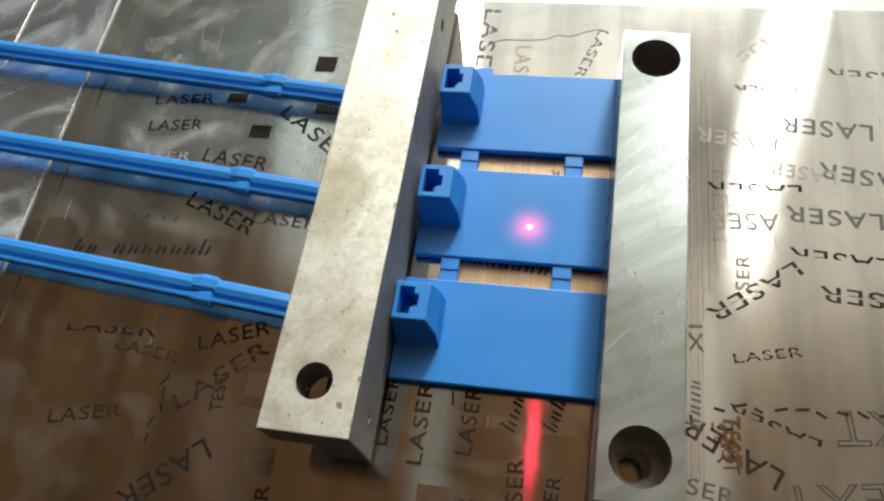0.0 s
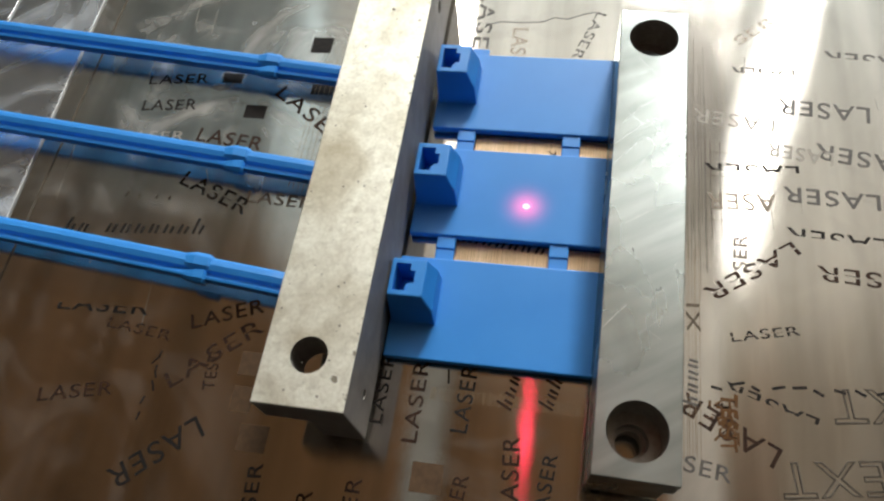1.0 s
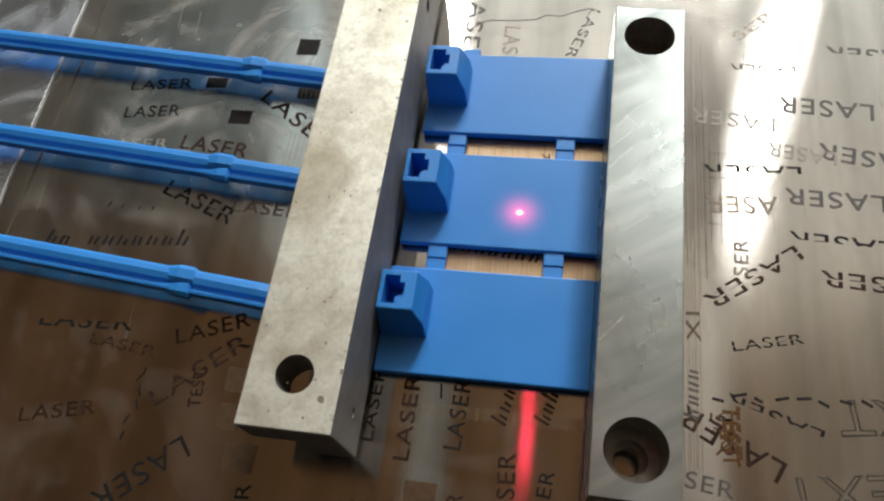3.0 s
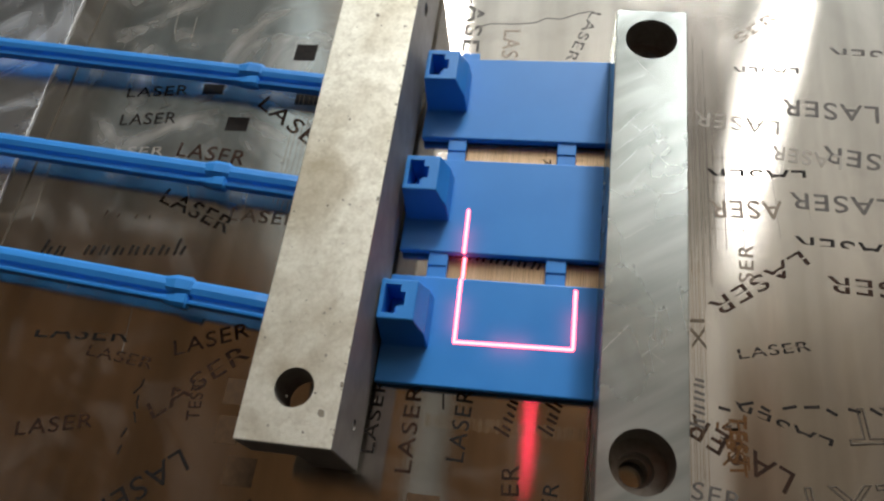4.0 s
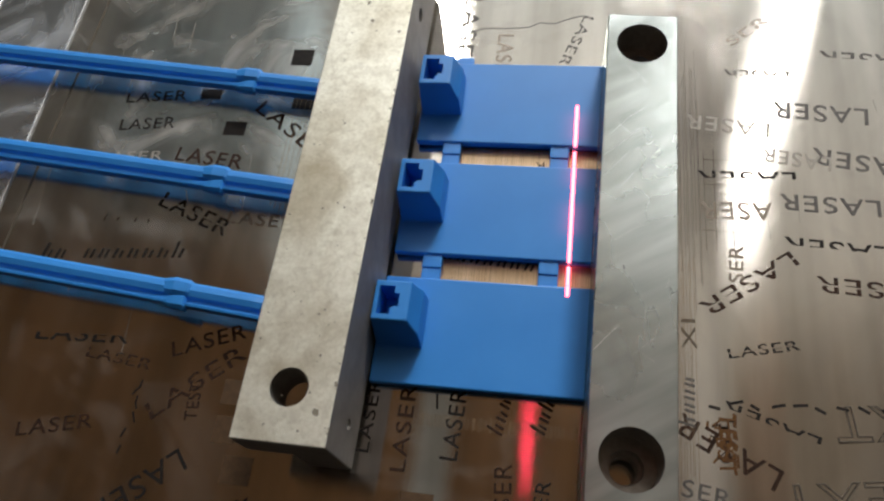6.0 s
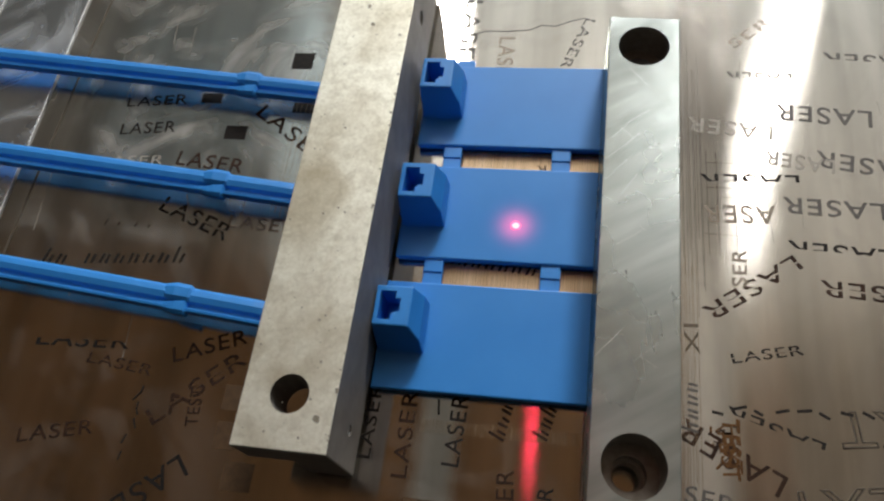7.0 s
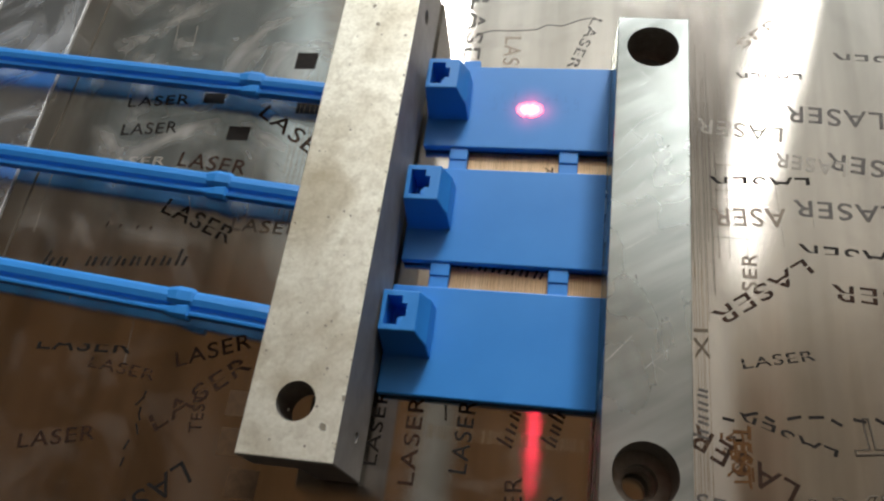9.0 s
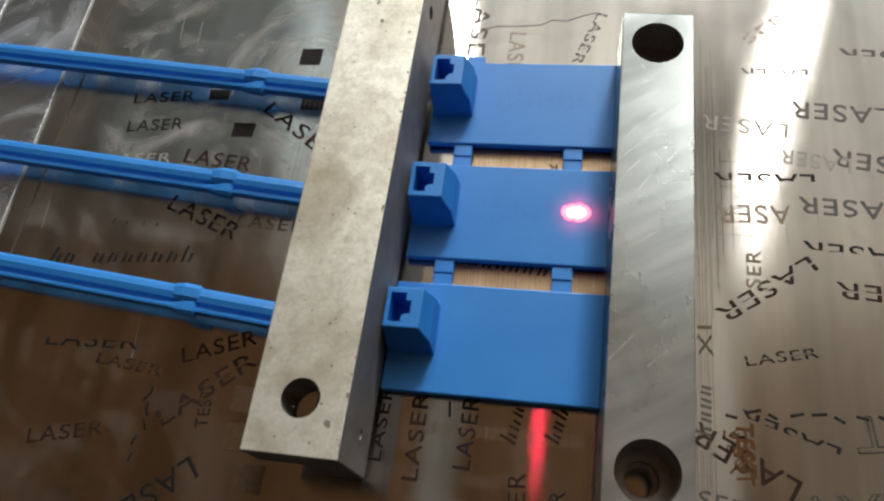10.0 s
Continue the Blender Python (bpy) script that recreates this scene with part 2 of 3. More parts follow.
def rod(x, y, z0, z1, r, n=40, axis="z"):
    bm = bmesh.new()
    rings = []
    for z in (z0, z1):
        ring = [(r * math.cos(2 * math.pi * i / n), r * math.sin(2 * math.pi * i / n)) for i in range(n)]
        rings.append([bm.verts.new((x + u, y + v, z) if axis == "z" else (z, x + u, y + v)) for u, v in ring])
    bm.faces.new(rings[0]), bm.faces.new(rings[1])
    for i in range(n):
        bm.faces.new((rings[0][i], rings[0][(i + 1) % n], rings[1][(i + 1) % n], rings[1][i]))
    bmesh.ops.recalc_face_normals(bm, faces=bm.faces)
    return bm


def bored(bm, cutters, name, material, bore_material):
    """The solid with the cutters taken out of it."""
    base = new("solid", mesh_of(bm, name, material))
    base.data.materials.append(bore_material)
    tools = []
    for c in cutters:
        me = mesh_of(c, "cutter", material)
        me.materials.append(bore_material)
        for f in me.polygons:
            f.material_index = 1
        tool = new("cutter", me)
        tools.append(tool)
        mod = base.modifiers.new("bore", "BOOLEAN")
        mod.operation, mod.object, mod.solver = "DIFFERENCE", tool, "EXACT"
    dg = bpy.context.evaluated_depsgraph_get()
    me = bpy.data.meshes.new_from_object(base.evaluated_get(dg))
    me.name = name
    for ob in (base, *tools):
        bpy.data.objects.remove(ob)
    return me


# ---- room ----
def room():
    # Slabs hung below the ceiling are unseen, added to shape plate reflections and fill.
    slabs = (("wall_north", -2.6, 2.6, 2.4, 2.5, -0.75, 1.95, wall_paint), ("wall_south", -2.6, 2.6, -2.1, -2.0, -0.75, 1.95, dark_paint),
             ("wall_east", 2.5, 2.6, -2.0, 2.4, -0.75, 1.95, side_paint), ("wall_west", -2.6, -2.5, -2.0, 2.4, -0.75, 1.95, side_paint),
             ("ceiling", -2.6, 2.6, -2.1, 2.5, 1.95, 2.05, white_ceiling), ("brown_reflection_slab", -2.5, -0.285, -0.45, 0.62, 1.5, 1.95, brown_slab_paint), ("pale_reflection_slab", -0.285, -0.205, -0.45, 0.62, 1.5, 1.95, white_ceiling), ("brown_reflection_slab_middle", -0.205, 0.28, -0.45, 0.62, 1.5, 1.95, brown_slab_paint), ("warm_reflection_slab_east", 0.50, 2.5, -0.45, 0.62, 1.5, 1.95, warm_slab_paint), ("dark_fill_blocker_south", -2.5, 2.5, -2.0, -0.45, 1.5, 1.95, dark_paint),
             ("dark_reflection_slab", 0.35, 0.50, 1.32, 2.25, 1.80, 1.95, dark_slab_paint), ("cool_reflection_slab", -1.45, -0.85, 0.95, 1.65, 1.6, 1.95, cool_slab_paint), ("floor", -2.6, 2.6, -2.1, 2.5, -0.85, -0.75, floor_vinyl))
    for name, x0, x1, y0, y1, z0, z1, m in slabs:
        tagged(part(name, box(x0 * 1e3, x1 * 1e3, y0 * 1e3, y1 * 1e3, z0 * 1e3, z1 * 1e3), m), kind="structure")


room()


def bench():
    b = thing("workbench", "white laminate bench top under the steel plate", "workbench")
    part("worktop", box(-620, 560, -420, 420, -40, -8.0, 1.5), white_top, b)
    for x in (-580, 520):
        for y in (-380, 380):
            part("leg", box(x - 25, x + 25, y - 25, y + 25, -750, -40, 2), bed_metal, b)


bench()


# ---- steel plate and its markings ----
PLATE = thing("steel_plate", "worn brushed steel test plate covered in burned words", "metal plate")


def uv_plane(ob):
    uv = ob.data.uv_layers.new(name="UVMap")
    for loop in ob.data.loops:
        v = ob.data.vertices[loop.vertex_index].co
        uv.data[loop.index].uv = (v.x, v.y)
    return ob


uv_plane(part("sheet", prism([(-110, 33.2), (-101.3, -420), (420, -420), (420, 33.2)], lambda u, v, s: (u, v, s), -8.0, 0, 0.25), steel, PLATE))
for x1, w in ((-0.35, 23.0), (-23.7, 23.0), (-47.05, 23.0), (-70.4, 200.0)):
    strip = thing("bed_strip", "grey aluminium bed strip with a bright edge", "machine bed", "strips of the machine bed", at=(-110, 33.2, 0))
    strip.rotation_euler.z = radians(1.1)
    uv_plane(part("slab", box(x1 - w, x1 - 0.35, -453, 0, -8.0, -0.05, 0.15), bed_metal, strip))
    part("edge_trim", box(x1 - 0.35, x1, -453, 0, -8.0, 0.03, 0.1), steel_edge, strip, "bright worn edge")

WORDS = {}
LIFT = 0.035


def word_mesh(word, outline=False):
    """The word with its baseline from 0 to 1 and its height 1."""
    if (word, outline) in WORDS:
        return WORDS[word, outline].copy()
    cu = bpy.data.curves.new("word", "FONT")
    cu.body = word
    cu.space_character = 1.12
    if outline:
        cu.fill_mode, cu.bevel_depth, cu.bevel_resolution = "NONE", 0.018, 0
    else:
        cu.offset = 0.005
    ob = new("word", cu)
    dg = bpy.context.evaluated_depsgraph_get()
    me = bpy.data.meshes.new_from_object(ob.evaluated_get(dg))
    bpy.data.objects.remove(ob)
    co = np.array([v.co[:] for v in me.vertices])
    lo, hi = co.min(0), co.max(0)
    for v in me.vertices:
        v.co.x, v.co.y = (v.co.x - lo[0]) / (hi[0] - lo[0]), (v.co.y - lo[1]) / (hi[1] - lo[1])
        v.co.z = 0.02 * (v.co.z > 0) if outline else 0.0
    WORDS[word, outline] = me
    return me.copy()


def lay(me, x, y, angle, material, name, label, lift):
    me.materials.clear()
    me.materials.append(material)
    ob = part(name, me, material, PLATE, label)
    ob.matrix_basis = pose(x * MM, y * MM, lift * MM, 0, 0, angle)
    return ob


def mark(word, x, y, angle, length, height, material, cut="", outline_=False):
    me = word_mesh(word, outline_)
    bm = bmesh.new()
    bm.from_mesh(me)
    if cut == "top":
        bmesh.ops.bisect_plane(bm, geom=bm.verts[:] + bm.edges[:] + bm.faces[:], plane_co=(0, 0.48, 0), plane_no=(0, 1, 0), clear_outer=True)
    if cut == "mid":
        low = bm.copy()
        for b, level, keep in ((bm, 0.58, "inner"), (low, 0.47, "outer")):
            bmesh.ops.bisect_plane(b, geom=b.verts[:] + b.edges[:] + b.faces[:], plane_co=(0, level, 0), plane_no=(0, 1, 0),
                                   clear_inner=keep == "inner", clear_outer=keep == "outer")
        join(bm, low)
    rnd = random.Random(round(x * 10) + round(y))
    wob = [rnd.uniform(-0.04, 0.04) for _ in range(12)]
    for v in bm.verts:
        k = min(10, int(v.co.x * 10))
        v.co.x, v.co.y, v.co.z = v.co.x * length * MM, (v.co.y + wob[k] * v.co.y) * height * MM, v.co.z * MM
    bm.to_mesh(me)
    bm.free()
    lay(me, x, y, angle, material, "marking", "burned word " + word, LIFT + 0.004 * (len(PLATE.children) % 5))


def outline(word, x, y, angle, length, height, material):
    mark(word, x, y, angle, length, height, material, "", True)


def bars(count, x, y, angle, length, height, material, thin=0.25):
    """Writing that is not spelled out: short slanted bars, so many a word."""
    words = [int(c) for c in count.split()]
    n = sum(words) + len(words) - 1
    wide = length / n
    stops, at = [], 0
    for w in words:
        stops += [(at + i) * wide for i in range(w)]
        at += w + 1
    bm = bmesh.new()
    rnd = random.Random(n + round(x))

    def bar(u, v, long, thick, turn):
        b = box(0, long, -thick / 2, thick / 2, 0, 0.02)
        bmesh.ops.transform(b, matrix=pose(u, v, 0, 0, 0, turn), verts=b.verts)
        join(bm, b)

    for a in stops:
        if thin > 0.5:
            for k in range(rnd.choice((1, 1, 1, 2))):
                bar(a + wide * (0.12 + k * 0.35), height * rnd.uniform(0.3, 0.7), wide * rnd.uniform(0.45, 0.8), height * 0.28, rnd.choice((-32, -14, -5, 4, 12, 28)))
            continue
        thick, tall = min(0.55, height * 0.16), height * (1.0 if a == stops[0] or rnd.random() < 0.2 else 0.62)
        bar(a + wide * 0.12, 0, tall, thick, rnd.uniform(72, 80))
        bar(a + wide * 0.55, 0, height * rnd.uniform(0.45, 0.62), thick, rnd.uniform(70, 82))
    lay(mesh_of(bm, "marking", material), x, y, angle, material, "marking", "row of burned bars", LIFT)


def patch(x, y, w, h, material):
    lay(mesh_of(box(-w / 2, w / 2, -h / 2, h / 2, 0, 0.015), "marking", material), x, y, 0, material, "marking", "burned test square", LIFT * 0.6)


def hatch(x0, x1, y0, y1, step):
    """Fine burned lines side by side, of uneven length and strength."""
    bm = bmesh.new()
    rnd = random.Random(round(x0 * 7 + y0))
    x = x0
    while x < x1:
        a, b = y0 + rnd.uniform(0, 0.12) * (y1 - y0), y1 - rnd.uniform(0, 0.12) * (y1 - y0)
        box(x, x + rnd.uniform(0.03, 0.09), a, b, 0, 0.012, bm=bm)
        x += step * rnd.uniform(0.5, 1.5)
    lay(mesh_of(bm, "marking", burn_hatch), 0, 0, 0, burn_hatch, "marking", "hatch of fine burned lines", LIFT * 0.95)


CRACK = [(-14.2, 20.6), (-11.4, 21.7), (-6.6, 21.7), (-1.9, 22.1), (0.5, 23.5), (3.6, 23.2), (7.0, 24.8), (9.7, 25.6)]


def stroke(a, b, width, material):
    n, angle = math.dist(a, b), math.degrees(math.atan2(b[1] - a[1], b[0] - a[0]))
    me = mesh_of(box(0, n, -width / 2, width / 2, 0, 0.012), "scratch", material)
    lay(me, a[0], a[1], angle, material, "scratch", "", LIFT * 0.5)


def markings():
    mark("LASER", 64.2, 2.4, 175.7, 17.2, 3.9, etch_grey)
    mark("LASER", 50.6, 11.4, 179.8, 12.4, 3.0, etch_grey, "top")
    mark("SER", 40.1, 17.5, 40.8, 10.4, 2.3, etch_faint, "mid")
    mark("LASER", 73.9, 15.6, 176.1, 17.1, 3.3, etch_grey, "top")
    mark("LASER", 46.2, -1.7, 173.5, 15.6, 3.4, etch_pale)
    mark("LASER", 49.9, -12.6, -178.5, 17.5, 3.4, burn_black, "top")
    mark("LASER", 70.6, -9.7, 170.8, 17.3, 3.7, etch_grey)
    mark("LASER", 56.6, -9.1, 171.7, 12.2, 3.2, etch_pale)
    mark("LASER", 63.8, -18.0, 178.0, 17.0, 3.5, etch_grey)
    mark("ASER", 45.3, -19.4, -178.0, 12.6, 3.8, etch_faint)
    mark("LASER", 64.1, -27.3, 176.6, 17.2, 3.3, burn_black, "top")
    mark("LASER", 47.4, -29.2, -144.4, 19.3, 3.0, burn_brown, "mid")
    mark("SER", 39.6, -36.0, 87.8, 7.2, 2.5, etch_faint)
    mark("LASER", 70.1, -34.7, 177.0, 18.5, 3.0, burn_brown, "mid")
    mark("LASER", 36.6, -50.0, 12.3, 11.6, 1.8, burn_black, "mid")
    mark("LASER", 49.9, -61.8, 161.8, 15.1, 2.4, burn_black, "top")
    mark("LASER", 43.9, -67.6, 152.3, 17.0, 3.7, burn_brown)
    mark("LASER", 22.9, -72.1, -8.5, 12.9, 2.7, etch_grey)
    outline("TEXT", 64.9, -66.5, -171.7, 22.3, 5.5, etch_line)
    outline("TEXT", 74.2, -54.0, -173.3, 22.8, 5.9, etch_line)
    mark("LASER", -16.6, 30.8, -91.2, 22.4, 3.7, etch_grey, "mid")
    mark("LASER", -8.3, 20.0, -90.0, 13.4, 3.5, etch_faint)
    mark("LASER", 9.9, 25.7, -109.9, 14.4, 2.2, etch_grey, "mid")
    mark("LASER", -89.6, -1.2, 5.3, 14.1, 2.7, burn_black)
    mark("LASER", -88.8, -8.6, 5.0, 12.7, 3.0, burn_black)
    mark("LASER", -90.7, -16.6, 3.4, 14.3, 2.3, etch_pale)
    mark("LASER", -73.6, -15.7, -5.8, 15.2, 3.5, burn_brown)
    mark("LASER", -73.9, -26.7, -21.4, 17.2, 3.6, burn_black, "mid")
    mark("LASER", -89.6, -56.9, 1.7, 19.0, 3.1, burn_black, "top")
    mark("LASER", -78.1, -59.4, -6.5, 13.5, 2.1, burn_brown, "mid")
    mark("LASER", -61.0, -58.1, 19.9, 14.1, 3.0, burn_brown)
    mark("LASER", -61.5, -69.7, 40.7, 19.5, 3.3, burn_brown, "mid")
    mark("TEST", -53.2, -69.0, 94.8, 6.9, 2.4, burn_brown)
    mark("LASER", -86.1, -75.0, 11.8, 14.2, 2.7, burn_brown)
    mark("LASER", -55.1, -73.9, -139.6, 17.5, 4.0, burn_black)
    mark("LASER", -58.1, -29.9, -2.1, 14.2, 2.8, etch_faint)
    mark("LASER", -59.0, -2.2, -36.0, 21.5, 3.5, burn_brown)
    mark("LASER", -39.9, -93.3, 93.5, 12.8, 2.6, burn_black)
    mark("LASER", -31.1, -95.9, 89.9, 12.0, 2.7, burn_brown)
    mark("LASER", -23.6, -94.0, 88.1, 13.2, 2.6, burn_brown)
    mark("LASER", -21.8, -71.4, 88.1, 12.7, 2.2, burn_black)
    mark("LASER", -15.2, -73.9, 89.4, 14.6, 2.7, burn_brown)
    mark("LASER", -6.9, -71.3, 87.0, 12.0, 2.9, burn_black)
    mark("LASER", 2.9, -83.2, 93.7, 12.5, 2.9, burn_brown)
    mark("LASER", 7.4, -83.9, 84.1, 11.0, 2.4, burn_black)
    mark("LASER", -6.7, -88.4, 83.8, 10.3, 2.5, burn_brown)
    mark("R", 3.7, -12.6, -175.9, 1.8, 1.6, burn_brown)
    bars("2 7", -95.4, -40.2, 4.1, 31.1, 3.6, burn_black)
    bars("4", 30.8, -62.2, 89.5, 8.9, 2.7, etch_grey)
    mark("XI", 31.4, -48.8, 92.6, 5.4, 2.3, etch_line)
    bars("7", -13.8, -34.8, -5.3, 17.6, 2.9, burn_brown)
    bars("3", -0.0, -66.6, 79.1, 6.8, 2.9, burn_brown)
    bars("3", 7.0, -65.8, 76.0, 6.1, 2.8, burn_brown)
    bars("9", 32.6, -58.9, 3.4, 29.4, 1.7, burn_black, 0.7)
    bars("5", -65.7, -62.4, -93.4, 14.6, 1.1, burn_black, 0.7)
    bars("2", -85.3, -30.8, 0.1, 13.5, 1.5, burn_brown)
    patch(-51.3, 12.6, 4.8, 4.5, burn_black)
    patch(-62.2, -7.1, 4.8, 3.5, burn_black)
    patch(-70.0, 1.8, 4.7, 2.7, burn_black)
    patch(-43.8, -76.6, 5.3, 4.7, burn_orange)
    patch(-47.7, -63.4, 4.1, 4.5, burn_orange)
    patch(-47.6, -70.0, 4.0, 4.7, burn_orange)
    patch(-48.3, -0.2, 5.2, 2.8, burn_black)
    patch(-12.6, -79.3, 5.3, 4.9, burn_orange)
    patch(-46.9, -21.9, 3.0, 3.4, burn_hatch)
    # fine engraved lines beside the clamp and between the tags
    for i in range(11):
        x = 28.6 + 0.42 * i + 0.12 * math.sin(i * 2.3)
        patch(x, -12 + 5 * math.sin(i * 1.7), 0.06, 46 + 8 * math.sin(i * 2.9), etch_line if i % 3 else etch_grey)
    for a, b in zip(CRACK, CRACK[1:]):
        stroke(a, b, 0.28, etch_grey)
    hatch(-14.0, 14.0, -66.2, -63.8, 0.30)
    stroke((-11.5, -60.4), (-11.2, -63.0), 0.35, burn_black)
    rnd = random.Random(21)
    for i in range(8):
        x, y, n = rnd.uniform(-100, -42), rnd.uniform(-70, 30), rnd.choice((3, 5, 9, 16))
        stroke((x, y), (x + rnd.uniform(-0.1, 0.1) * n, y + n), rnd.uniform(0.05, 0.12), etch_pale)
    for i in range(9):
        x, y, n = rnd.uniform(30, 70), rnd.uniform(-70, 25), rnd.choice((3, 5, 9, 14))
        stroke((x, y), (x + rnd.uniform(-0.15, 0.15) * n, y + n), rnd.uniform(0.05, 0.1), etch_pale if i % 2 else etch_grey)
    for a, b in (((33.4, -10.5), (39.8, -10.6)), ((33.3, -16.0), (39.0, -16.1)), ((32.9, -25.8), (39.5, -26.0)), ((36.0, -18.0), (40.9, -18.1)), ((33.9, -20.5), (37.8, -20.5))):
        stroke(a, b, 0.08, etch_line)
    for a, b in (((-81.0, -0.4), (-79.5, -2.7)), ((-68.8, -22.8), (-67.6, -25.6)), ((-84.7, 24.1), (-83.9, 17.2)), ((-79.7, 22.4), (-79.1, 14.8))):
        stroke(a, b, 0.14, etch_pale)
    # rust-coloured writing burned over itself beside the clamp
    for dx, dy, turn in ((0, 0, -91.2), (0.25, -0.2, -90.2), (-0.9, -1.6, -84.0)):
        mark("TEST", 34.4 + dx, -59.2 + dy, turn, 8.4, 2.6, burn_rust)
    rnd = random.Random(8)
    for i in range(12):
        x, y, a = rnd.uniform(32.4, 36.4), rnd.uniform(-67.5, -61.5), rnd.uniform(0, 3.1)
        n = rnd.uniform(0.8, 2.0)
        stroke((x, y), (x + n * math.cos(a), y + n * math.sin(a)), rnd.uniform(0.2, 0.4), burn_rust if i % 2 else burn_brown)
    patch(-104.3, -40, 0.5, 146, etch_faint)
    patch(0.4, -12.5, 28.4, 5.2, heat_tint), patch(0.4, -37.5, 28.4, 5.2, heat_tint)
    hatch(-13.0, 14.0, -15.2, -9.9, 0.42), hatch(-13.0, 14.0, -40.2, -34.9, 0.42)
    hatch(-50.0, -39.5, -30.0, 10.0, 0.9), hatch(28.5, 31.5, -74.0, -30.0, 0.5)
    for x in (33.6, 35.4, 38.4):
        patch(x, -19, 0.08, 22, etch_line)


markings()


# ---- clamps ----
def left_clamp():
    t = thing("left_clamp", "sandblasted aluminium clamp bar pressing the cable ties", "clamp bar", "clamp bars", at=(-38.37, -74.66, 0))
    t.rotation_euler.z = radians(-0.33)
    profile = [(0, 10.6), (7.4, 10.6), (7.4, 1.6), (14.78, 1.6), (14.78, 18.56), (0, 18.56)]
    bm = prism(profile, lambda u, v, s: (u, s, v), 0, 106, 0.22)
    cut = [rod(7.46, 8.39, 2.4, 25, 3.0), rod(7.46, 97.5, -5, 25, 3.0), rod(5.9, 8.5, 10, 18, 0.9, 20, "x"), rod(89, 11.5, 10, 18, 1.5, 24, "x")]
    me = bored(bm, cut, "bar", cast, dark_bore)
    me.materials.append(shaded_side)
    # All faces but the top take the darker colour that carries their shade.
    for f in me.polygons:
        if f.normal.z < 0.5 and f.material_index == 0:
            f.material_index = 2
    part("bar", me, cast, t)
    part("grub_screw", rod(5.9, 8.5, 13.6, 14.5, 0.88, 20, "x"), steel_edge, t, "small shiny grub screw")


left_clamp()


def pits():
    """Small dents and dark specks in the top of the cast bar."""
    t = bpy.data.objects["left_clamp"]
    rnd = random.Random(11)
    spots = [(12.31, 5.03, 0.55), (11.2, 13.6, 0.22), (9.6, 20.2, 0.2), (10.4, 21.0, 0.18), (7.6, 80.6, 0.4), (13.3, 78.0, 0.3), (6.2, 85.2, 0.35)]
    spots += [(rnd.uniform(0.6, 14.2), rnd.uniform(1, 100), rnd.choice((0.08, 0.1, 0.14, 0.2))) for _ in range(50)]
    spots += [(14.78 - rnd.uniform(0.05, 0.35), rnd.uniform(1, 104), rnd.choice((0.1, 0.16, 0.24))) for _ in range(34)]
    for x, y, r in spots:
        bm = rod(x, y, 18.555, 18.575, r, 9)
        for v in bm.verts:
            v.co.x, v.co.y = v.co.x + rnd.uniform(-0.3, 0.3) * r, v.co.y + rnd.uniform(-0.3, 0.3) * r
        part("pit", bm, pit_dark, t)


pits()


def right_clamp():
    t = thing("right_clamp", "milled steel clamp bar with counterbored holes", "clamp bar", "clamp bars", at=(13.93, 12.39, 0.08))
    t.rotation_euler = (0, radians(1.4), radians(-0.85))  # tilt added so that the bar's top catches the panel light's highlight
    profile = [(0, 2.15), (11.4, 2.15), (11.4, 8.0), (12.74, 8.0), (12.74, 14), (0, 14)]
    bm = prism(profile, lambda u, v, s: (u, -s, v), 0, 90.39, 0.15)
    cut = []
    for y in (6.86, 83.22):
        cut += [rod(6.33, -y, 7.4, 20, 4.62, 56), rod(6.33, -y, 5.2, 9, 2.72, 40), rod(6.33, -y, -4, 6, 2.15, 36)]
    part("bar", bored(bm, cut, "bar", milled, dark_bore), milled, t)


right_clamp()


def scratches():
    t = bpy.data.objects["right_clamp"]
    rnd = random.Random(5)
    for i in range(34):
        x, y, n, a = rnd.uniform(0.6, 12), -rnd.uniform(1, 89), rnd.uniform(0.8, 6), rnd.choice((35, 48, -40, 60)) + rnd.uniform(-12, 12)
        if min(math.hypot(x - 6.33, y + 6.86), math.hypot(x - 6.33, y + 83.22)) < 5.2 or abs(x + n * math.cos(radians(a)) / 2 - 6.3) + n * abs(math.cos(radians(a))) / 2 > 6.0:
            continue
        ob = part("scratch", box(-n / 2, n / 2, -0.018, 0.018, 0, 0.008), steel_edge, t)
        ob.matrix_basis = pose(x * MM, y * MM, 14.0 * MM, 0, 0, a)
        if min(math.hypot(x + k * n * math.cos(radians(a)) - 6.33, y + k * n * math.sin(radians(a)) + c) for k in (-0.5, 0, 0.5) for c in (6.86, 83.22)) < 5.0:
            bpy.data.objects.remove(ob)


scratches()


# ---- cable ties ----
PITCH, SHEAR = 24.91, -0.65


